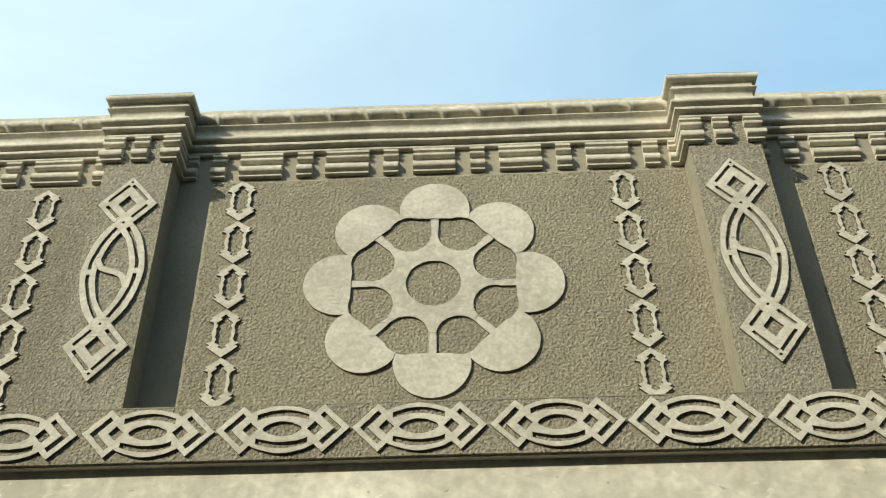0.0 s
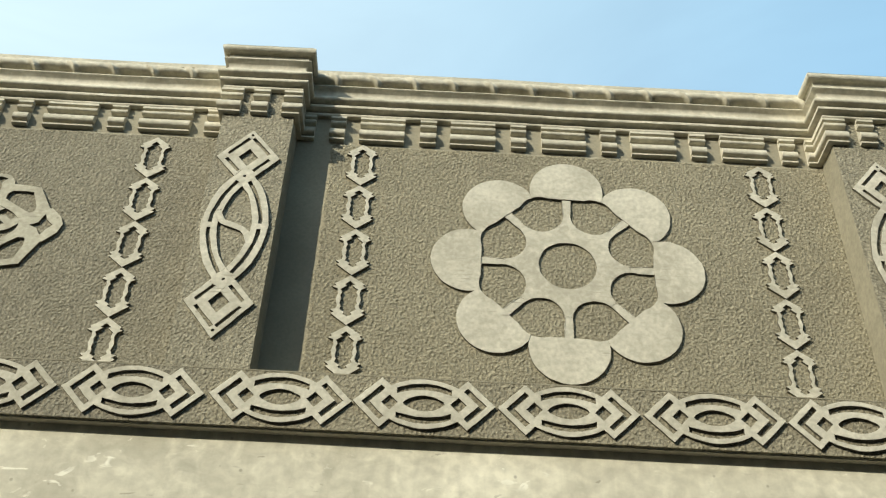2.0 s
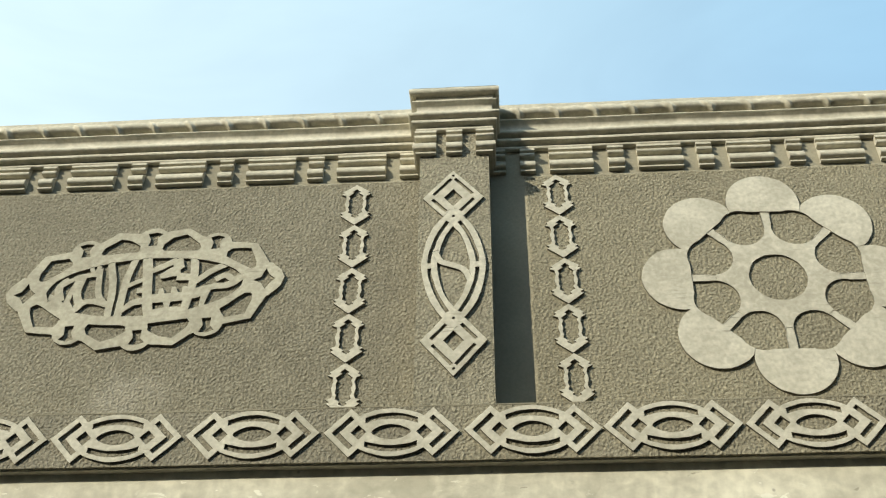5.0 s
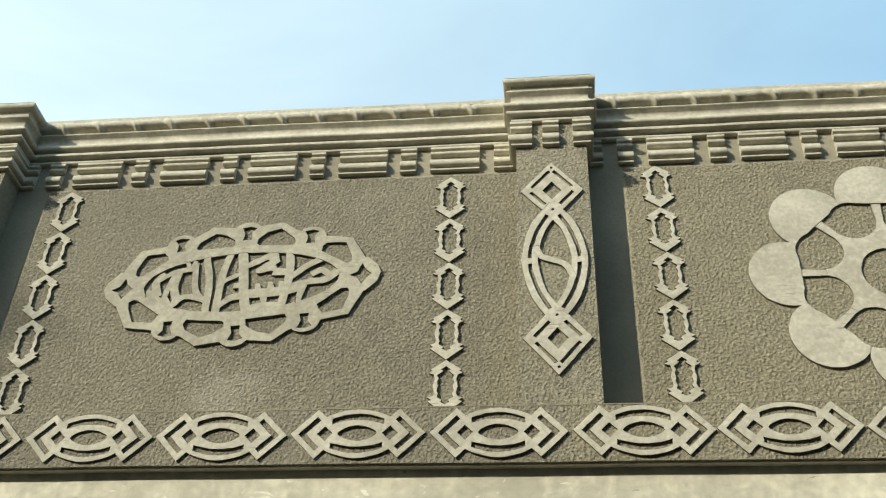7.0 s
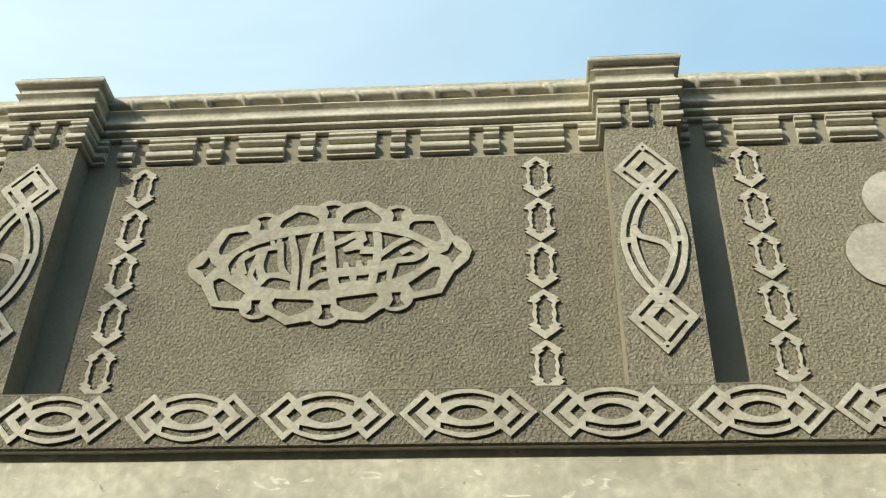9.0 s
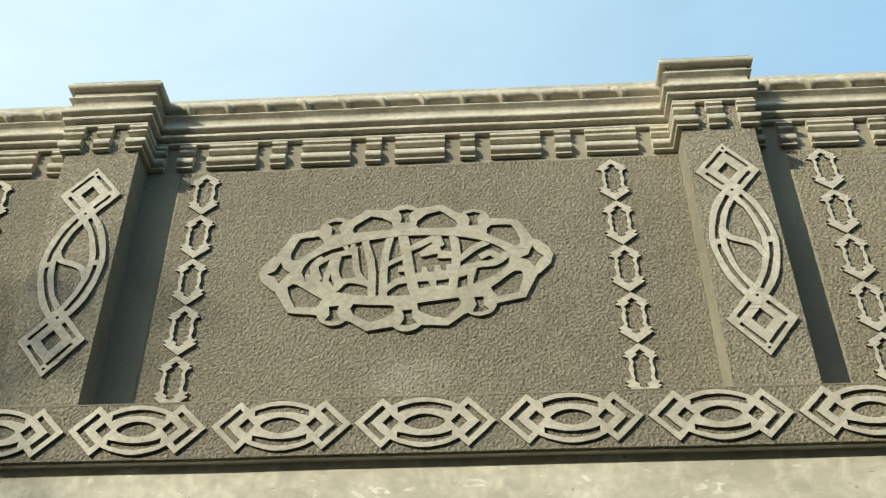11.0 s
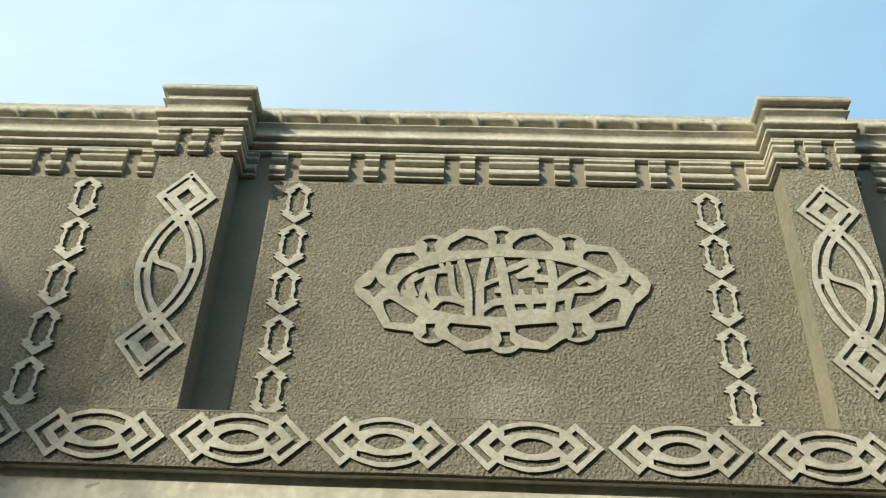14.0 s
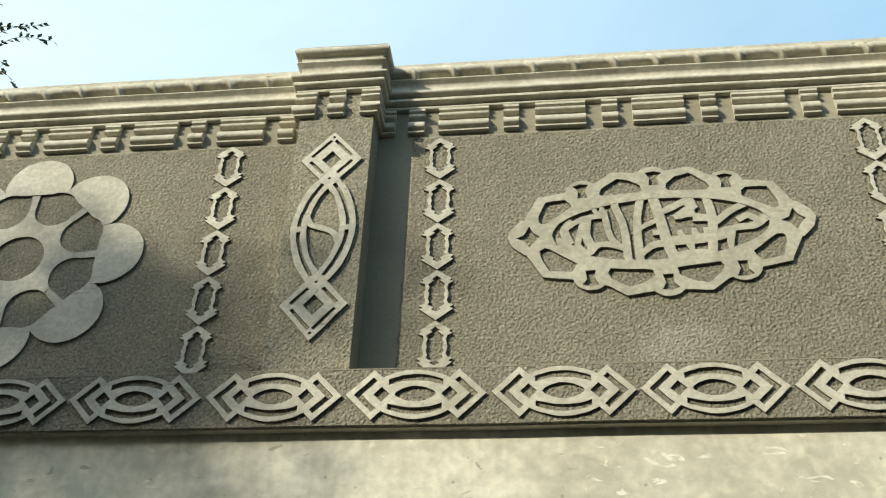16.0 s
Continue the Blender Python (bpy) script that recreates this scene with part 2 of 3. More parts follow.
def sweep(path, profile, rough=0.0, step=0.0, caps=True):
    """A moulding: the profile (out, z) run along plan points (x, y), mitred at the corners. Out is to the right of the way, towards -y for a way along +x."""
    pts = []
    for a, b in zip(path, path[1:]):
        a, b = Vector(a), Vector(b)
        n = max(1, int((b - a).length / step)) if step else 1
        pts += [(a.lerp(b, i / n), i == 0) for i in range(n)]
    pts.append((Vector(path[-1]), True))
    ways = [(Vector(b) - Vector(a)).normalized() for a, b in zip(path, path[1:])]
    bm = bmesh.new()
    rings, seg = [], -1
    for i, (p, corner) in enumerate(pts):
        if corner and i < len(pts) - 1:
            seg += 1
        here = ways[min(seg, len(ways) - 1)]
        before = ways[seg - 1] if corner and 0 < seg and i < len(pts) - 1 else here
        n1, n2 = Vector((here.y, -here.x)), Vector((before.y, -before.x))
        mitre = (n1 + n2) / max(0.2, 1 + n1.dot(n2))
        ring = []
        for o, z in profile:
            q = Vector((p.x + mitre.x * o, p.y + mitre.y * o, z))
            ring.append(bm.verts.new(q + wobble(q, rough) + wobble(q, rough * 0.4, 17.0)))
        rings.append(ring)
    for a, b in zip(rings, rings[1:]):
        for k in range(len(profile) - 1):
            bm.faces.new((a[k], a[k + 1], b[k + 1], b[k]))
    if caps:
        bm.faces.new(rings[0])
        bm.faces.new(rings[-1][::-1])
    return bm


def rounded(profile):
    """A profile with its corners softened by hand-run mortar."""
    return curve(profile, 3)


# ---- flat reliefs: outlines painted one over another, then given thickness
def inside(pts, x, y):
    hit, j = False, len(pts) - 1
    for i, (xi, yi) in enumerate(pts):
        xj, yj = pts[j]
        if (yi > y) != (yj > y) and x < (xj - xi) * (y - yi) / (yj - yi) + xi:
            hit = not hit
        j = i
    return hit


def ellipse(cx, cy, rx, ry=None, n=32, a0=0.0, a1=360.0):
    ry = rx if ry is None else ry
    full = abs(a1 - a0) >= 360
    m = n if full else n + 1
    return [(cx + rx * math.cos(radians(a0 + (a1 - a0) * i / n)), cy + ry * math.sin(radians(a0 + (a1 - a0) * i / n))) for i in range(m)]


def diamond(cx, cy, rx, ry):
    return [(cx - rx, cy), (cx, cy - ry), (cx + rx, cy), (cx, cy + ry)]


def curve(pts, n=6):
    """A smooth line through the points."""
    out = []
    ext = [pts[0]] + list(pts) + [pts[-1]]
    for p0, p1, p2, p3 in zip(ext, ext[1:], ext[2:], ext[3:]):
        for i in range(n):
            t = i / n
            out.append(tuple(0.5 * (2 * b + (c - a) * t + (2 * a - 5 * b + 4 * c - d) * t * t + (3 * b - a - 3 * c + d) * t ** 3) for a, b, c, d in zip(p0, p1, p2, p3)))
    return out + [tuple(pts[-1])]


def stroke(pts, width, end=None):
    """The outline of a line of that width; end: its width at the far end."""
    left, right = [], []
    n = len(pts)
    for i, p in enumerate(pts):
        a, b = Vector(pts[max(0, i - 1)]), Vector(pts[min(n - 1, i + 1)])
        d = (b - a).normalized()
        w = width if end is None else width + (end - width) * i / (n - 1)
        k = 1.0
        if 0 < i < n - 1:
            d1, d2 = (Vector(p) - a).normalized(), (b - Vector(p)).normalized()
            k = 1 / max(0.5, math.sqrt(max(0.0, (1 + d1.dot(d2)) / 2)))
            d = (d1 + d2).normalized() if (d1 + d2).length > 1e-6 else d
        o = Vector((-d.y, d.x)) * (w / 2 * k)
        left.append((p[0] + o.x, p[1] + o.y))
        right.append((p[0] - o.x, p[1] - o.y))
    return left + right[::-1]


def reliefs(paints, depths, wob=0.0016, face=None):
    """Paints: (outline, piece or None for a hole), the later over the earlier. Gives one mesh a piece, with its back on y = 0 and its face at -depth."""
    from mathutils.geometry import delaunay_2d_cdt
    fine = []
    for pts, piece in paints:
        dense = []
        for a, c in zip(pts, list(pts[1:]) + [pts[0]]):
            n = max(1, int(math.hypot(c[0] - a[0], c[1] - a[1]) / 0.022))
            dense += [(a[0] + (c[0] - a[0]) * k / n, a[1] + (c[1] - a[1]) * k / n) for k in range(n)]
        fine.append((dense, piece))
    paints = fine
    co, ed = [], []
    for pts, _ in paints:
        s = len(co)
        co += [Vector(p) for p in pts]
        ed += [(s + i, s + (i + 1) % len(pts)) for i in range(len(pts))]
    vs, _, tris, *_ = delaunay_2d_cdt(co, ed, [], 0, 1e-5)
    boxes = [(min(p[0] for p in q), max(p[0] for p in q), min(p[1] for p in q), max(p[1] for p in q)) for q, _ in paints]
    by = {}
    for t in tris:
        x, y = sum(vs[i].x for i in t) / 3, sum(vs[i].y for i in t) / 3
        for (pts, piece), (a, b, c, d) in zip(reversed(paints), reversed(boxes)):
            if a <= x <= b and c <= y <= d and inside(pts, x, y):
                if piece:
                    by.setdefault(piece, []).append(t)
                break
    deep = {}
    for piece, ts in by.items():
        for t in ts:
            for k in range(3):
                deep.setdefault(frozenset((t[k], t[(k + 1) % 3])), []).append(depths.get(piece, depths["all"]))
    out = {}
    for piece, ts in by.items():
        depth = depths.get(piece, depths["all"])
        bm = bmesh.new()
        front, back = {}, {}

        def vert(i, store, y):
            if i not in store:
                w = noise.noise_vector(Vector((vs[i].x * 9, vs[i].y * 9, 3.1))) * wob + noise.noise_vector(Vector((vs[i].x * 55, vs[i].y * 55, 8.7))) * wob * 1.1
                store[i] = bm.verts.new((vs[i].x + w.x, y + (w.z if y else 0), vs[i].y + w.y))
            return store[i]
        count = {}
        for t in ts:
            for k in range(3):
                e = (t[k], t[(k + 1) % 3])
                count[frozenset(e)] = count.get(frozenset(e), 0) + 1
        for t in ts:
            bm.faces.new([vert(i, front, -depth) for i in t])
            for k in range(3):
                a, b = t[k], t[(k + 1) % 3]
                there = deep[frozenset((a, b))]
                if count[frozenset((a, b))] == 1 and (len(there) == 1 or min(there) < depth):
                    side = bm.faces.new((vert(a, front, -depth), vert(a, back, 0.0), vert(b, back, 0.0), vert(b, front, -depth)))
                    # side faces take the darker colour that stands in for shade
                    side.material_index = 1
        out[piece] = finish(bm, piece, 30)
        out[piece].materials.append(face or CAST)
        out[piece].materials.append(SIDE_SHADE)
    return out


def thing(name, meshes, material, m, label, category, group="", labels={}):
    """An Empty at the base, with each mesh a part; meshes: (name, mesh)."""
    base = tagged(new(name), label, category, group)
    for n, me in meshes:
        part(n, me, material, base, labels.get(n, ""))
    base.matrix_basis = m
    return base


# ---------------------------------------------------------------- ground and walls
# unseen ground, its colour kept dark so that little light bounces up
bm = bmesh.new()
bmesh.ops.create_grid(bm, x_segments=8, y_segments=8, size=2000)
tagged(part("ground", bm, EARTH, None, "dark dusty asphalt ground of the lane"), category="ground", kind="structure")

tagged(part("wall_lower", slab(X0, X1, LOWER, WALL + 0.25, -0.05, BAND_Z0 - 0.002, 0.15, 0.002, 0.004), LIME, None, "pale cream trowelled lime plaster wall"), category="wall", kind="structure")
tagged(part("wall_parapet", slab(X0, X1, WALL, WALL + 0.24, BAND_Z0, 5.17, 0.0, 0.0), STUCCO, None, "grey-brown rough sprayed stucco parapet wall"), category="wall", kind="structure")
tagged(part("wall_band", slab(X0, X1, BAND, WALL - 0.002, BAND_Z0, BAND_Z1, 0.12, 0.003, 0.004), BAND_STUCCO, None, "projecting rough stucco band below the panels"), category="wall", kind="structure")
for nm, a in (("wall_side", (X0, X0 + 0.24)), ("wall_side", (X1 - 0.24, X1))):
    tagged(part(nm, slab(a[0], a[1], WALL + 0.26, 9.0, -0.05, 3.3, 0.0, 0.0), LIME, None, "plain plastered side wall of the building"), category="wall", kind="structure")
tagged(part("wall_back", slab(X0, X1, 9.02, 9.26, -0.05, 3.3), LIME, None, "plain plastered back wall of the building"), category="wall", kind="structure")
# unseen wall added to hold sky light off the facade's shadows
tagged(part("wall_opposite", slab(-16.0, 5.0, -2.9, -2.6, -0.05, 7.5), DULL, None, "plain dull brown wall across the lane"), category="wall", kind="structure")
# unseen wall added to darken the pilasters' shaded sides
tagged(part("wall_lane_end", slab(5.0, 5.3, -2.9, 9.26, -0.05, 7.5), DULL, None, "plain dull brown wall closing the lane"), category="wall", kind="structure")
tagged(part("roof", slab(X0, X1, WALL + 0.26, 9.26, 3.32, 3.46), SMOOTH, None, "flat grey concrete roof slab"), category="roof", kind="structure")

# added strip whose paler colour draws the highlight on the top edge
tagged(part("band_edge", slab(X0, X1, BAND - 0.001, BAND + 0.02, BAND_Z1 - 0.003, BAND_Z1 + 0.002, 0.12, 0.002, 0.001), RENDER, None, "thin smooth cement arris along the band"), category="trim", kind="structure")

# pale slab added so that the underside seems lit by bounced light
tagged(part("band_soffit", slab(X0, X1, BAND + 0.012, LOWER - 0.002, BAND_Z0 - 0.006, BAND_Z0 + 0.001, 0.12, 0.002, 0.001), SMOOTH, None, "smooth cement soffit under the stucco band"), category="trim", kind="structure")

# ---------------------------------------------------------------- cornice
run = [(X0, WALL)]
for a, b in PILASTERS:
    run += [(a, WALL), (a, PIL), (b, PIL), (b, WALL)]
run.append((X1, WALL))
LOW_MOULD = [(0.0, 5.008), (0.019, 5.009), (0.022, 5.013), (0.022, 5.020), (0.018, 5.025), (0.005, 5.028), (0.002, 5.038), (0.034, 5.040), (0.040, 5.044), (0.041, 5.054), (0.036, 5.062),
             (0.010, 5.066), (0.008, 5.075), (0.046, 5.077), (0.053, 5.081), (0.055, 5.090), (0.050, 5.098), (0.038, 5.108), (0.027, 5.121), (0.019, 5.138), (0.018, 5.153),
             (0.024, 5.166), (0.036, 5.173), (0.041, 5.179), (0.038, 5.186), (0.020, 5.192), (0.0, 5.193)]
cornice = tagged(new("cornice"), "moulded grey cement cornice along the parapet top", "cornice", "", "structure")
part("moulding", sweep(run, LOW_MOULD, 0.0035, 0.04), SMOOTH, cornice)
coping = slab(X0, X1, WALL - 0.02, WALL + 0.27, 5.17, TOP + 0.014, 0.07, 0.006, 0.012)
part("coping", coping, SMOOTH, cornice)
part("coping_lip", slab(X0, X1, WALL - 0.046, WALL - 0.016, 5.250, 5.274, 0.07, 0.004, 0.007), SMOOTH, cornice)

DENTIL = [(-0.004, 4.866), (0.016, 4.866), (0.020, 4.869), (0.020, 4.877), (0.016, 4.880), (0.003, 4.882), (0.003, 4.888), (0.025, 4.890), (0.031, 4.894), (0.033, 4.903), (0.032, 4.916),
          (0.026, 4.926), (0.013, 4.934), (0.002, 4.943), (0.000, 4.957), (0.021, 4.959), (0.025, 4.962), (0.026, 4.972), (0.022, 4.978), (0.009, 4.980), (0.009, 4.987), (0.022, 4.989),
          (0.026, 4.992), (0.026, 5.002), (0.023, 5.006), (-0.004, 5.008)]
SHORT = 0.070


def dentil(x0, x1, y):
    return sweep([(x0, y), (x1, y)], DENTIL, 0.0025, 0.05)


def bay_dentils(x, count, pitch, long_one=False):
    """Short and long blocks by turns along one bay."""
    for k in range(count):
        w = pitch - SHORT - 0.134 if long_one else SHORT
        part("dentil", dentil(x + random.uniform(-0.003, 0.003), x + w + random.uniform(-0.003, 0.003), WALL), SMOOTH, cornice)
        x += w + 0.067
        long_one = not long_one


bays = [(X0, PILASTERS[0][0])] + [(p[1], q[0]) for p, q in zip(PILASTERS, PILASTERS[1:])] + [(PILASTERS[-1][1], X1)]
bay_dentils(PILASTERS[0][0] - 0.133 - 7 * 0.415, 15, 0.415)
bay_dentils(PILASTERS[0][1] + 0.136, 10, 0.424)
bay_dentils(PILASTERS[1][1] + 0.140, 11, 0.402)
bay_dentils(PILASTERS[2][1] + 0.135, 8, 0.415)

BEAD_Z = 5.222
BELLY = [(0.036, 0.036), (0.046, 0.031), (0.053, 0.021), (0.055, 0.009), (0.053, -0.001), (0.045, -0.008), (0.024, -0.013), (0.006, -0.018), (0.004, -0.038)]
COLLAR = [(0.036, 0.036), (0.050, 0.031), (0.059, 0.021), (0.063, 0.009), (0.063, -0.004), (0.059, -0.016), (0.051, -0.027), (0.040, -0.034), (0.020, -0.038)]


def bead_segment(x0, x1):
    """One length of the rope moulding: an overhanging belly, and a slanting collar at its end."""
    bm = bmesh.new()
    rings, n = [], 26
    lean = random.uniform(0.30, 0.42)
    for i in range(n + 1):
        t = i / n
        x = x0 + (x1 - x0) * t
        ring = []
        for (bo, bz), (co, cz) in zip(BELLY, COLLAR):
            at = t + lean * (bz / 0.07) - 0.80
            c = math.exp(-(at / 0.075) ** 2)
            dip = 0.007 * (math.exp(-((at - 0.13) / 0.05) ** 2) + math.exp(-((at + 0.13) / 0.05) ** 2)) * (bz < 0.025)
            p = Vector((x, WALL - bo - (co - bo) * c + dip, BEAD_Z + bz + (cz - bz) * c))
            ring.append(bm.verts.new(p + wobble(p, 0.0025, 3.0) + wobble(p, 0.0025, 30.0)))
        rings.append(ring)
    for a, b in zip(rings, rings[1:]):
        for k in range(len(BELLY) - 1):
            bm.faces.new((a[k], a[k + 1], b[k + 1], b[k]))
    return bm


for a, b in bays:
    n = max(1, round((b - a) / 0.182))
    for i in range(n):
        part("bead", bead_segment(a + (b - a) * i / n, a + (b - a) * (i + 1) / n), SMOOTH, cornice, angle=60)

# ---------------------------------------------------------------- pilasters
CAP = rounded([(-0.06, 5.191), (0.016, 5.192), (0.022, 5.197), (0.022, 5.203), (0.018, 5.207), (0.020, 5.215), (0.028, 5.225), (0.038, 5.232), (0.048, 5.237), (0.053, 5.243), (0.055, 5.250),
               (0.054, 5.261), (0.048, 5.269), (0.038, 5.275), (0.034, 5.281), (-0.06, 5.283)])
for (a, b), reach, lean in zip(PILASTERS, (0.027, 0.105, 0.057), (0.016, 0.004, 0.018)):
    pil = tagged(new("pilaster"), "rough grey-brown stucco pilaster with smooth moulded cement cap", "pilaster", "pilasters of the parapet")
    shaft = part("shaft", slab(a, b, PIL, WALL - 0.002, BAND_Z1 - 0.001, 5.168, 0.0, 0.0, 0.005), PILASTER_STUCCO, pil)
    for v in shaft.data.vertices:
        v.co.x += lean * (5.168 - v.co.z) / 1.587
    shaft.data.materials.append(RENDER)
    for f in shaft.data.polygons:
        if abs(f.normal.x) > 0.3:
            f.material_index = 1
    drop = 0.012 if -2.0 < a < 0.0 else 0.005
    part("cap", sweep([(a, WALL + 0.06), (a, PIL), (b, PIL), (b, WALL + 0.06)], [(o, z - drop * (z > 5.23)) for o, z in CAP], 0.003, 0.05), SMOOTH, pil)
    part("cap_top", slab(a - 0.025, b + 0.025, PIL - 0.025, WALL + 0.1, 5.2, 5.267 - drop, 0.0, 0.0, 0.003), SMOOTH, pil)
    c = (a + b) / 2
    part("dentil", dentil(c - 0.036, c + 0.036, PIL), SMOOTH, pil)
    part("dentil", sweep([(a - reach, WALL), (a, WALL), (a, PIL), (a + 0.072, PIL)], DENTIL, 0.002), SMOOTH, pil)
    part("dentil", sweep([(b - 0.056, PIL), (b, PIL), (b, WALL), (b + 0.075, WALL)], DENTIL, 0.002), SMOOTH, pil)


# ---------------------------------------------------------------- reliefs on the pilasters
def knot_meshes():
    h, dz, node = 0.131, 0.366, 0.262
    top = diamond(0, dz, h, 0.155)
    bot = diamond(0, -dz, h, 0.160)
    p = [(top, "diamond_upper"), (bot, "diamond_lower")]
    for s in (1, -1):
        cz = s * dz
        # slots between the outer and the inner square, left open at the corners
        for sx in (-1, 1):
            p.append((stroke([(sx * 0.008, cz + s * 0.108), (sx * 0.084, cz + s * 0.018)], 0.014), None))
        p.append((stroke([(-0.088, cz - s * 0.008), (-0.030, cz - s * 0.076)], 0.014), None))
        p.append((stroke([(0.088, cz - s * 0.008), (0.030, cz - s * 0.076)], 0.014), None))
        p.append((diamond(0, cz, 0.040, 0.048), None))
        p.append((ellipse(0.0, cz + s * 0.126, 0.006, n=10), None))
    right = curve([(-0.075, 0.36), (0.0, node), (0.064, 0.165), (0.096, 0.04), (0.096, -0.04), (0.064, -0.165), (0.0, -node), (-0.075, -0.36)], 7)
    lo, hi = 5, len(right) - 5
    for s, piece in ((1, "arc"), (-1, "arc_left")):
        line = [(s * x, z) for x, z in right][lo:hi]
        p.append((stroke(line, 0.066), piece))
    p.append((diamond(0, node, 0.036, 0.04), "diamond_upper"))
    p.append((diamond(0, -node, 0.036, 0.04), "diamond_lower"))
    for s in (1, -1):
        for t in (1, -1):
            line = curve([(s * 0.024, t * 0.232), (s * 0.064, t * 0.158), (s * 0.094, t * 0.06), (s * 0.0985, t * 0.014)], 6)
            p.append((stroke(line, 0.0155), None))
    p.append((stroke(curve([(-0.074, 0.075), (-0.052, 0.022), (0.0, 0.0), (0.045, -0.025), (0.070, -0.085)], 6), 0.026), "s_curve"))
    for s in (1, -1):
        p.append((ellipse(0, s * node, 0.006, n=10), None))
    return reliefs(p, {"all": 0.0120, "s_curve": 0.0108, "arc": 0.0127})


knot = knot_meshes()
for i, (a, b) in enumerate(PILASTERS):
    x = (a + b) / 2 + (0.014, -0.001, 0.010)[i]
    thing("pilaster_relief", [(n.replace("_left", "").replace("_upper", "").replace("_lower", ""), me) for n, me in knot.items()], CAST,
          pose(x, PIL + 0.001, (4.243, 4.242, 4.245)[i], 0, (-0.6, -0.3, -0.9)[i], 0), "pale cast mortar knot of diamonds and crossed arcs on pilaster", "wall ornament", "pilaster ornaments")


# ---------------------------------------------------------------- chains of links
def link_mesh():
    right = [(0.0, 0.118), (0.028, 0.096), (0.060, 0.075), (0.052, 0.068), (0.066, 0.060), (0.046, 0.050), (0.042, 0.030), (0.049, 0.0), (0.042, -0.030),
             (0.047, -0.044), (0.068, -0.050), (0.052, -0.060), (0.066, -0.068), (0.034, -0.092), (0.0, -0.119)]
    hole = [(0.0, 0.090), (0.019, 0.073), (0.010, 0.067), (0.033, 0.049), (0.027, 0.034), (0.033, 0.018), (0.029, 0.0), (0.033, -0.020), (0.027, -0.034),
            (0.032, -0.047), (0.011, -0.062), (0.018, -0.070), (0.0, -0.080)]
    both = [right + [(-x, z) for x, z in right[-2:0:-1]], hole + [(-x, z) for x, z in hole[-2:0:-1]]]
    return reliefs([(both[0], "link"), (both[1], None)], {"all": 0.0120})["link"]


link = link_mesh()
for x, top, lean in ((-4.600, 4.848, -1.1), (-3.662, 4.838, -1.3), (-1.878, 4.832, -0.8), (-0.974, 4.850, -0.8), (0.760, 4.843, -0.4), (1.706, 4.855, -0.4)):
    chain = tagged(new("chain_relief"), "upright chain of five pale pointed mortar links on the stucco", "wall ornament", "link chains")
    for k in range(5):
        ob = part("link", link, CAST, chain)
        ob.matrix_basis = pose(random.uniform(-0.002, 0.002), 0, -0.119 - 0.2385 * k, 0, random.uniform(-1.2, 1.2), 0)
    chain.matrix_basis = pose(x, WALL + 0.001, top, 0, lean, 0)


# ---------------------------------------------------------------- flowers
def flower_meshes():
    ap, pr, pc = 0.350, 0.157, 0.398
    u = [Vector((math.cos(radians(45 * k)), math.sin(radians(45 * k)))) for k in range(8)]
    octagon = [tuple((u[k] + u[(k + 1) % 8]).normalized() * (ap / math.cos(radians(22.5)))) for k in range(8)]
    p = [(ellipse(*(u[k] * pc), pr, n=36), "petal%d" % k) for k in (1, 3, 5, 7, 0, 2, 4, 6)]
    p.append((octagon, "hub"))
    for k in range(8):
        n = Vector((-u[k].y, u[k].x))
        w = (u[k] + u[(k + 1) % 8]).normalized()
        n2 = Vector((u[(k + 1) % 8].y, -u[(k + 1) % 8].x))
        v = u[(k + 1) % 8]
        p.append(([tuple(u[k] * 0.262 + n * 0.017), tuple(u[k] * ap + n * 0.019), octagon[k], tuple(v * ap + n2 * 0.019), tuple(v * 0.262 + n2 * 0.017)], None))
        p.append((ellipse(*(w * 0.284), 0.094, n=26), None))
    for k in range(8):
        n = Vector((-u[k].y, u[k].x))
        a, b = u[k] * 0.252, u[k] * ap
        p.append(([tuple(a + n * 0.013), tuple(a - n * 0.013), tuple(b - n * 0.018), tuple(b + n * 0.018)], "spoke%d" % k))
    p.append((ellipse(0, 0, 0.117, n=36), None))
    depths = {"all": 0.0105, "hub": 0.0098}
    for k in range(8):
        depths["spoke%d" % k] = 0.0086
        depths["petal%d" % k] = 0.0105 + 0.0008 * (k % 3)
    return reliefs(p, depths)


flower = flower_meshes()
for x, z, turn in ((-0.098, 4.239, 1.0), (-5.452, 4.260, -2.0)):
    thing("flower_relief", [(n.rstrip("0123456789"), me) for n, me in flower.items()], CAST, pose(x, WALL + 0.001, z, 0, turn, 0),
          "large pale mortar flower with eight round petals and pierced hub", "wall ornament", "flower reliefs")


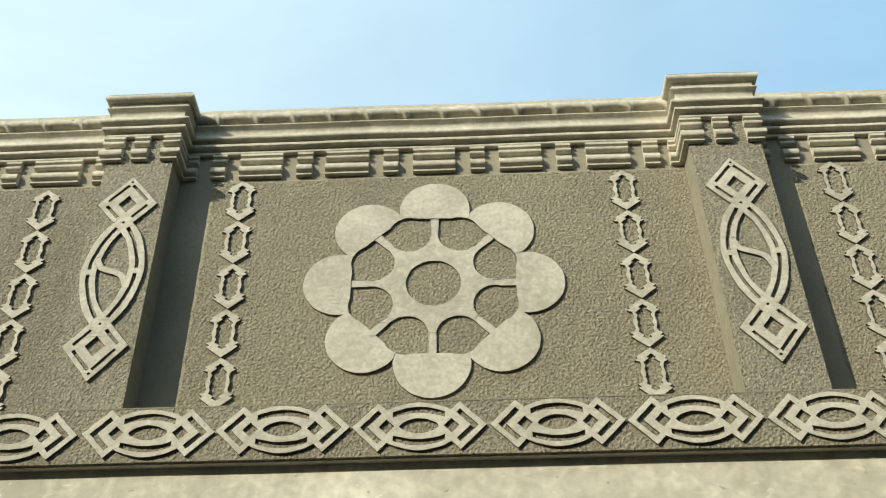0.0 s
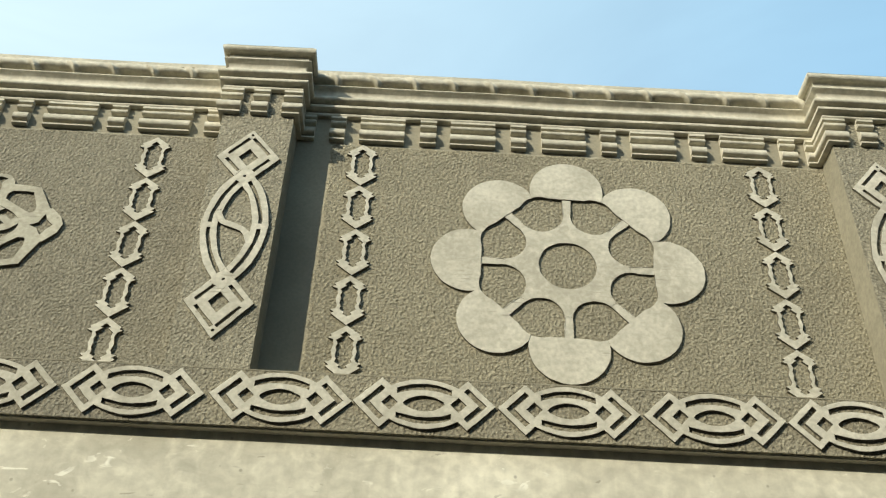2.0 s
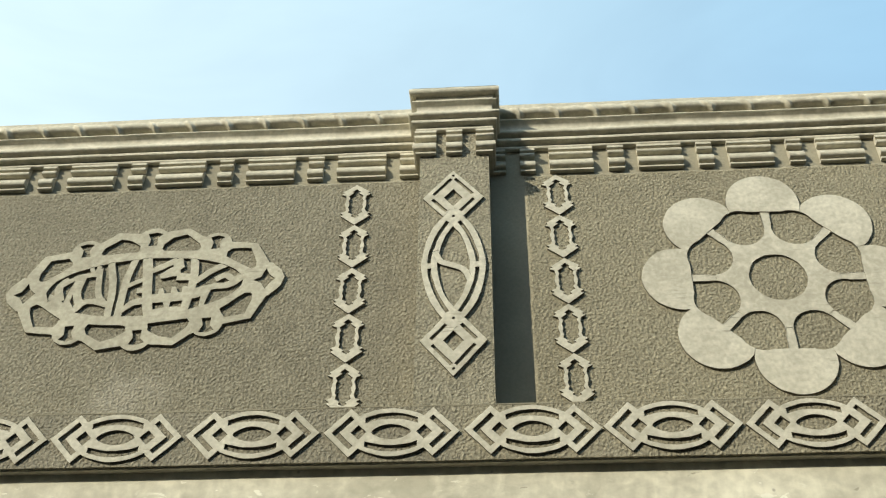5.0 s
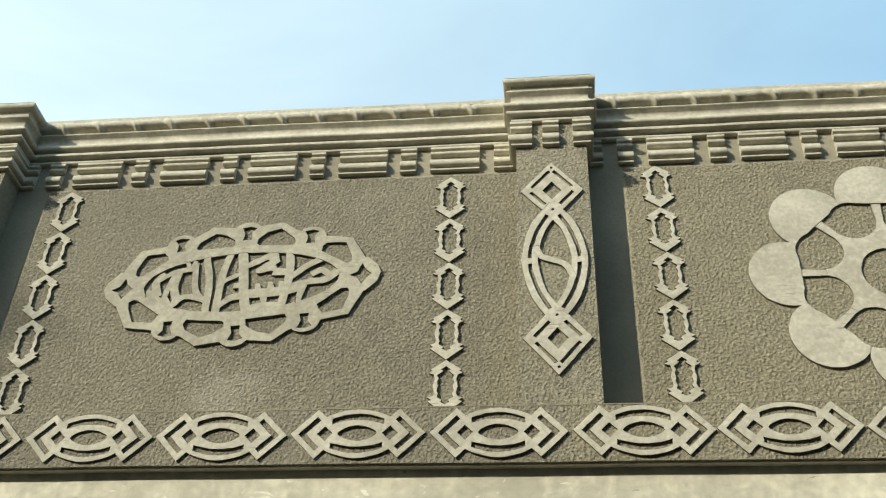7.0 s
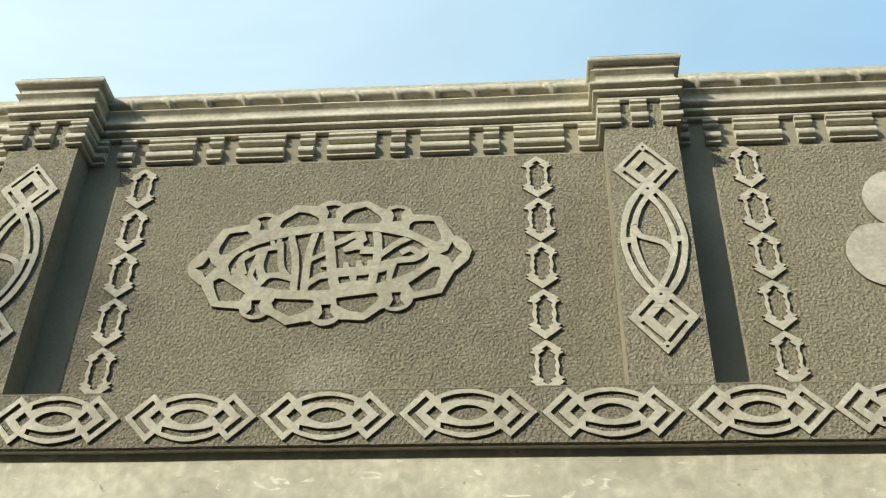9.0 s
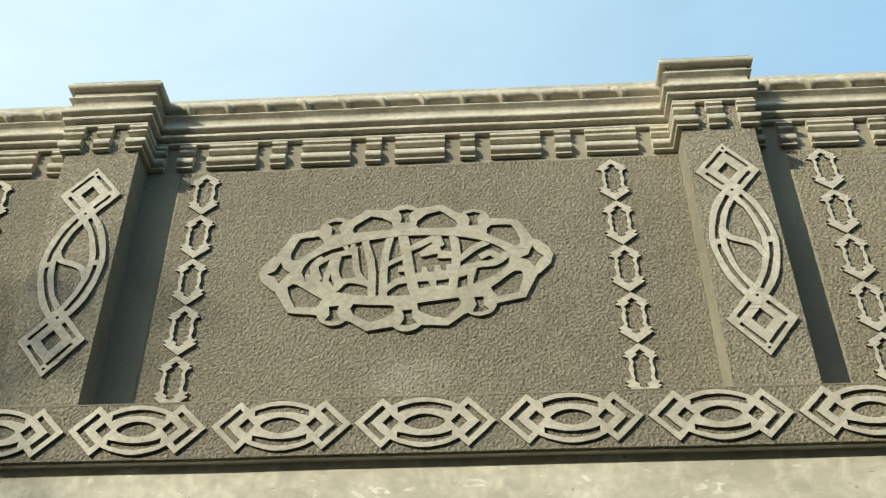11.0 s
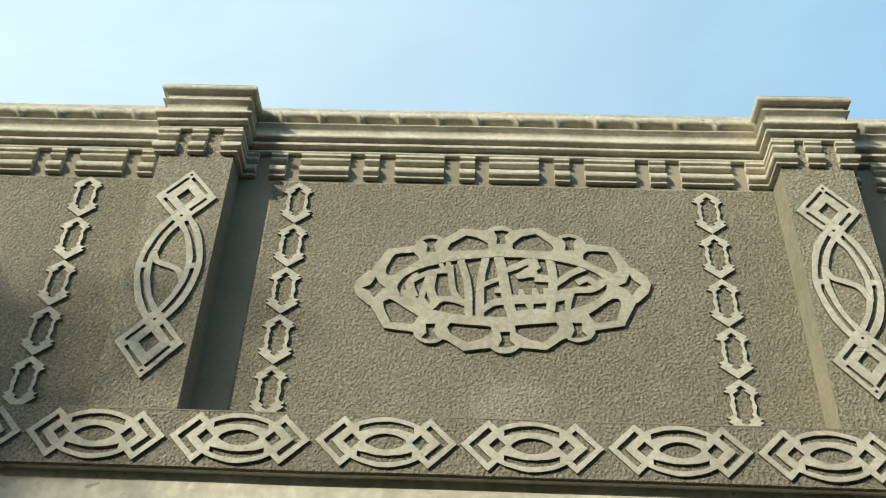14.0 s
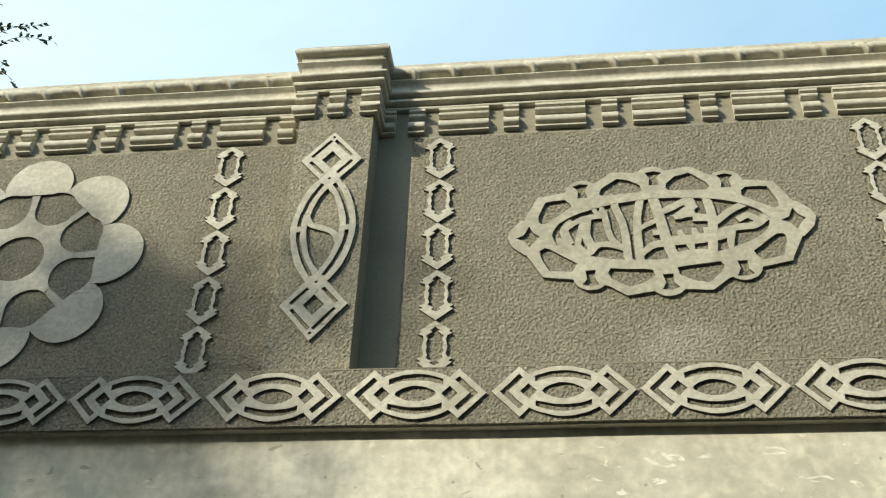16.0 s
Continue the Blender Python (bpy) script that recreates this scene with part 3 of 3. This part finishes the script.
# ---------------------------------------------------------------- pierced oval with lettering
def oval_meshes():
    """A quarter of the border is drawn and mirrored: large cells, small round lobes between them, pointed ends."""
    rng = random.Random(4)
    p = []
    corners = [(0.535, 0.085), (0.475, 0.200), (0.365, 0.218), (0.225, 0.262), (0.162, 0.311), (0.045, 0.297)]
    flank_cell = [(0.342, 0.140), (0.346, 0.166), (0.366, 0.182), (0.444, 0.172), (0.474, 0.102), (0.476, 0.074), (0.462, 0.064), (0.444, 0.068)]
    big_cell = [(0.046, 0.200), (0.050, 0.228), (0.094, 0.260), (0.148, 0.275), (0.210, 0.226), (0.222, 0.198), (0.210, 0.184), (0.060, 0.192)]
    keyhole = [(-0.020, 0.034), (0.008, 0.041), (0.032, 0.030), (0.016, 0.006), (0.018, -0.034), (-0.014, -0.034), (-0.008, 0.002)]
    quarters = ((1, 1), (-1, 1), (-1, -1), (1, -1))
    outline = []
    for sx, sz in quarters:
        run_of = corners if sx * sz > 0 else corners[::-1]
        outline += [(sx * x, sz * z) for x, z in run_of]
    p.append((outline, "border"))
    for sx, sz in quarters:
        p.append((ellipse(sx * 0.290, sz * 0.214, 0.068, 0.062, n=20), "lobe%d%d" % (sx + 1, sz + 1)))
    for s in (-1, 1):
        p.append((ellipse(0.0, s * 0.262, 0.070, 0.063, n=20), "lobe5%d" % (s + 1)))
        p.append(([(s * x, z) for x, z in ((0.44, 0.080), (0.545, 0.088), (0.590, 0.042), (0.604, 0.006), (0.590, -0.040), (0.540, -0.088), (0.44, -0.080))], "lobe7%d" % (s + 1)))
    p.append((ellipse(0, 0, 0.458, 0.188, n=48), "frame"))
    for sx, sz in quarters:
        for cell in (flank_cell, big_cell):
            p.append(([(sx * x + rng.uniform(-0.005, 0.005), sz * z + rng.uniform(-0.004, 0.004)) for x, z in cell], None))
        p.append(([(sx * (0.286 + 1.2 * x), sz * (0.218 + z)) for x, z in keyhole], None))
    for s in (-1, 1):
        p.append(([(1.25 * x, s * (0.258 + z)) for x, z in keyhole], None))
        p.append(([(s * 0.520 + x, z) for x, z in ((-0.050, 0.0), (-0.016, 0.014), (0.004, 0.056), (0.020, 0.022), (0.044, 0.0), (0.020, -0.024), (0.002, -0.052), (-0.016, -0.018))], None))
    p.append((ellipse(0, 0, 0.425, 0.152, n=48), None))

    # lettering: tall strokes of the second word, then the first word's uprights, teeth, base line and loop (points, width at the start, at the end)
    second_word = [
        ([(-0.06, 0.155), (-0.085, 0.035), (-0.095, -0.15)], 0.025, 0.029),
        ([(-0.17, 0.15), (-0.14, 0.01), (-0.14, -0.15)], 0.027, 0.027),
        ([(-0.21, 0.115), (-0.2, -0.015), (-0.165, -0.075)], 0.020, 0.025),
        ([(-0.275, 0.08), (-0.29, -0.02), (-0.26, -0.085)], 0.022, 0.036),
        ([(-0.295, 0.065), (-0.315, 0.0), (-0.33, -0.06)], 0.020, 0.020),
        ([(-0.34, 0.07), (-0.375, 0.025), (-0.36, -0.05)], 0.022, 0.036),
        ([(-0.28, -0.065), (-0.21, -0.06), (-0.13, -0.09)], 0.020, 0.027),
        ([(-0.385, 0.02), (-0.3, 0.075), (-0.21, 0.085)], 0.018, 0.022),
        ([(-0.42, -0.02), (-0.385, -0.045), (-0.33, -0.10)], 0.030, 0.040),
        ([(-0.33, -0.055), (-0.30, -0.10), (-0.27, -0.075)], 0.024, 0.030),
        ([(-0.25, 0.125), (-0.235, 0.085)], 0.016, 0.011),
        ([(-0.215, 0.13), (-0.225, 0.09)], 0.016, 0.011),
        ([(-0.085, 0.005), (-0.01, 0.04)], 0.020, 0.016),
        ([(-0.03, -0.02), (0.005, -0.02)], 0.022, 0.022),
        ([(-0.095, -0.13), (-0.035, -0.08), (0.03, -0.075)], 0.018, 0.032),
    ]
    first_word = [
        ([(-0.01, 0.175), (0.005, 0.055), (0.02, -0.065), (0.04, -0.16)], 0.032, 0.032),
        ([(0.2, 0.155), (0.21, 0.04), (0.195, -0.075), (0.18, -0.165)], 0.027, 0.027),
        ([(0.01, 0.08), (0.075, 0.11), (0.13, 0.14)], 0.018, 0.022),
        ([(0.06, 0.05), (0.11, 0.07), (0.145, 0.08)], 0.013, 0.067),
        ([(0.135, 0.045), (0.205, 0.035)], 0.032, 0.022),
        ([(0.12, 0.145), (0.135, 0.11), (0.15, 0.085)], 0.050, 0.020),
        ([(0.03, -0.15), (0.105, -0.135), (0.19, -0.14)], 0.030, 0.034),
        ([(0.02, -0.065), (0.12, -0.065), (0.2, -0.06), (0.27, -0.04)], 0.036, 0.032),
        ([(0.08, -0.05), (0.075, -0.015)], 0.022, 0.007),
        ([(0.135, -0.055), (0.13, -0.01)], 0.027, 0.007),
        ([(0.18, -0.05), (0.175, -0.01)], 0.022, 0.007),
        ([(0.105, -0.08), (0.11, -0.115)], 0.027, 0.009),
        ([(0.22, 0.01), (0.28, 0.06), (0.345, 0.095)], 0.018, 0.020),
        ([(0.215, -0.04), (0.3, -0.02), (0.365, -0.015), (0.42, 0.025)], 0.018, 0.027),
        ([(0.27, -0.035), (0.27, -0.13)], 0.032, 0.032),
        ([(0.305, 0.015), (0.35, 0.034), (0.39, 0.0)], 0.018, 0.018),
    ]
    lens = ellipse(0, 0, 0.435, 0.160, n=48)
    for pts, w, end in [(q, u - 0.005, v - 0.005) for q, u, v in second_word] + first_word:
        q = stroke(curve(pts, 5) if len(pts) > 2 else pts, w + 0.010, end + 0.011)
        # keep the ends of the strokes within the frame
        q = [c if inside(lens, *c) else tuple(Vector(c) * (0.97 / max(1e-6, math.hypot(c[0] / 0.435, c[1] / 0.160)))) for c in q]
        p.append((q, "lettering"))
    p.append((ellipse(0.343, 0.006, 0.018, 0.009, n=12), None))
    return reliefs(p, {"all": 0.0122, "lettering": 0.0112}, face=OVAL_CAST)


oval = oval_meshes()
thing("oval_relief", [(n.rstrip("0123456789"), me) for n, me in oval.items()], CAST, pose(-2.762, WALL + 0.001, 4.287, 0, -2.4, 0),
      "pale pierced mortar oval with scalloped border and calligraphic lettering", "wall ornament", labels={"lettering": "flowing raised calligraphy strokes"})


# ---------------------------------------------------------------- band of interlaced ornaments
def band_meshes():
    p = [(diamond(-0.150, 0, 0.0965, 0.097), "square_left"), (diamond(0.150, 0, 0.0965, 0.097), "square_right")]
    arc_a = [(x, 0.104 * (1 - (x / 0.215) ** 2) - 0.008) for x in [-0.16 + 0.32 * i / 18 for i in range(19)]]
    eye = arc_a + [(x, -z) for x, z in reversed(arc_a)]
    p.append((eye, "eye"))
    for s in (-1, 1):
        p.append((stroke([(s * 0.144, 0.060), (s * 0.203, 0.0), (s * 0.144, -0.060)], 0.020), None))
        p.append((diamond(s * 0.119, 0, 0.029, 0.029), None))
        xs = [-0.095 + 0.190 * i / 14 for i in range(15)]
        p.append(([(x, s * (0.078 - 2.2 * x * x)) for x in xs] + [(x, s * (0.053 - 1.9 * x * x)) for x in reversed(xs)], None))
    xs = [-0.067 + 0.134 * i / 12 for i in range(13)]
    lid = [(x, 0.008 + 0.023 * (1 - (x / 0.067) ** 2)) for x in xs]
    p.append((lid + [(0.072, 0.0)] + [(x, -z) for x, z in reversed(lid)] + [(-0.072, 0.0)], None))
    return reliefs(p, {"all": 0.0110})


band = band_meshes()
JOINT = -1.392
for k in range(-10, 9):
    x = JOINT + (0.507 if k < 0 else 0.500) * (k + 0.5)
    if X0 + 0.25 < x < X1 - 0.25:
        thing("band_relief", [(n.split("_")[0], me) for n, me in band.items()], CAST,
              pose(x + random.uniform(-0.003, 0.003), BAND + 0.001, 3.474 + random.uniform(-0.002, 0.002), 0, random.uniform(-0.7, 0.7), 0),
              "pale interlaced mortar ornament of two squares and an eye", "wall ornament", "band ornaments")


# ---------------------------------------------------------------- trees
def tube(bm, pts, r0, r1, sides=6, power=1.0):
    rings = []
    for i, p in enumerate(pts):
        p = Vector(p)
        d = (Vector(pts[min(i + 1, len(pts) - 1)]) - Vector(pts[max(i - 1, 0)])).normalized()
        a = d.orthogonal().normalized()
        b = d.cross(a)
        r = r1 + (r0 - r1) * (1 - i / (len(pts) - 1)) ** power
        rings.append([bm.verts.new(p + (a * math.cos(2 * math.pi * k / sides) + b * math.sin(2 * math.pi * k / sides)) * r) for k in range(sides)])
    for s, t in zip(rings, rings[1:]):
        for k in range(sides):
            bm.faces.new((s[k], s[(k + 1) % sides], t[(k + 1) % sides], t[k]))
    bm.faces.new(rings[-1])


def leaflet(verts, faces, p, d, up, length, width):
    side = d.cross(up).normalized() * width * 0.5
    s = len(verts)
    fold = up.normalized() * width * 0.2
    verts += [p, p + d * length * 0.45 + side + fold, p + d * length, p + d * length * 0.45 - side + fold]
    faces += [(s, s + 1, s + 2), (s, s + 2, s + 3)]


def spray(wood, verts, faces, p, d, rng, length, leaf):
    """A drooping twig with leaflets in pairs."""
    pts, q, way = [p.copy()], p.copy(), d.normalized()
    n = max(3, int(length / (leaf * 0.8)))
    for i in range(n):
        way = (way + Vector((rng.uniform(-.2, .2), rng.uniform(-.2, .2), rng.uniform(-.26, .12)))).normalized()
        q = q + way * (length / n)
        pts.append(q.copy())
        side = way.cross(Vector((0, 0, 1))).normalized()
        for s in (-1, 1):
            if rng.random() < 0.68:
                dd = (way * 0.7 + side * s * rng.uniform(0.4, 1.0) + Vector((0, 0, rng.uniform(-.5, .4)))).normalized()
                up = Vector((rng.uniform(-.6, .6), rng.uniform(-.6, .6), 1)).normalized()
                leaflet(verts, faces, q.copy(), dd, up, leaf * rng.uniform(0.7, 1.3), leaf * rng.uniform(0.45, 0.7))
    tube(wood, pts, 0.0035, 0.0015, 4)


def tree(base, fork, limbs, sprays_each, leaf, seed, label, spread=0.9):
    """Trunk to the fork, a limb to each end point, sprays along the outer half of the limbs."""
    rng = random.Random(seed)
    root = tagged(new("tree"), label, "tree")
    root.matrix_basis = pose(*base)
    o = Vector(base)
    wood = bmesh.new()
    f = Vector(fork) - o
    tube(wood, [(0, 0, -0.1), f * 0.35 + Vector((0.1, 0.05, 0)), f * 0.7 + Vector((-0.06, 0.08, 0)), f], 0.2, 0.12, 10)
    part("trunk", wood, BARK, root, "rough grey-brown trunk")
    twigs = bmesh.new()
    verts, faces = [], []
    for end in limbs:
        e = Vector(end) - o
        mid = f.lerp(e, 0.5) + Vector((rng.uniform(-.3, .3), rng.uniform(-.3, .3), 0.25))
        line = [Vector((*c,)) for c in curve([tuple(f), tuple(mid), tuple(e)], 6)]
        limb = bmesh.new()
        tube(limb, line, 0.06, 0.003, 6, 1.8)
        part("limb", limb, BARK, root)
        for k in range(sprays_each):
            t = 0.45 + 0.55 * (k + 1) / sprays_each
            p = line[min(len(line) - 1, int(t * (len(line) - 1)))]
            d = (e - f).normalized() + Vector((rng.uniform(-1, 1), rng.uniform(-1, 1), rng.uniform(-0.7, 0.7))) * spread
            spray(twigs, verts, faces, p, d, rng, rng.uniform(0.3, 0.6), leaf)
    tagged(part("twigs", twigs, BARK, root), kind="stuff")
    me = bpy.data.meshes.new("crown")
    me.from_pydata([tuple(v) for v in verts], [], faces)
    tagged(part("crown", me, LEAF, root, "loose small green leaflets"), kind="stuff")
    return root


# the tree behind the wall; its tips are placed to fit the camera's last view
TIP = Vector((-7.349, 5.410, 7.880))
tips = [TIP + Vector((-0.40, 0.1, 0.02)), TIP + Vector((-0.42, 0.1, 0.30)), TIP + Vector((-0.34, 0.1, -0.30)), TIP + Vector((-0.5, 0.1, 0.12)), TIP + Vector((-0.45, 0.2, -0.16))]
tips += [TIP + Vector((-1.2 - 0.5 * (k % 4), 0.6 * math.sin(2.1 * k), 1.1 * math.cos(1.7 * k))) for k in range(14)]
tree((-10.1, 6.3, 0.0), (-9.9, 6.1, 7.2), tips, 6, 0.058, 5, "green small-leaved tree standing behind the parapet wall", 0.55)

# the taller tree across the yard, whose shade falls on the parapet
crown_at = Vector((-5.02, 3.5, 3.90)) + Vector((-1.09, -1.0, 0.81)) * 9.0
rng = random.Random(11)
ends = []
while len(ends) < 24:
    v = Vector((rng.uniform(-1, 1), rng.uniform(-1, 1), rng.uniform(-1, 1)))
    if v.length < 1:
        ends.append(crown_at + Vector((v.x * 0.95, v.y * 0.40, v.z * 0.45)))
tree((crown_at.x + 0.3, crown_at.y - 0.2, 0.0), tuple(crown_at + Vector((0, 0, -1.9))), ends, 10, 0.13, 12, "tall leafy green tree standing across the yard", 1.1)
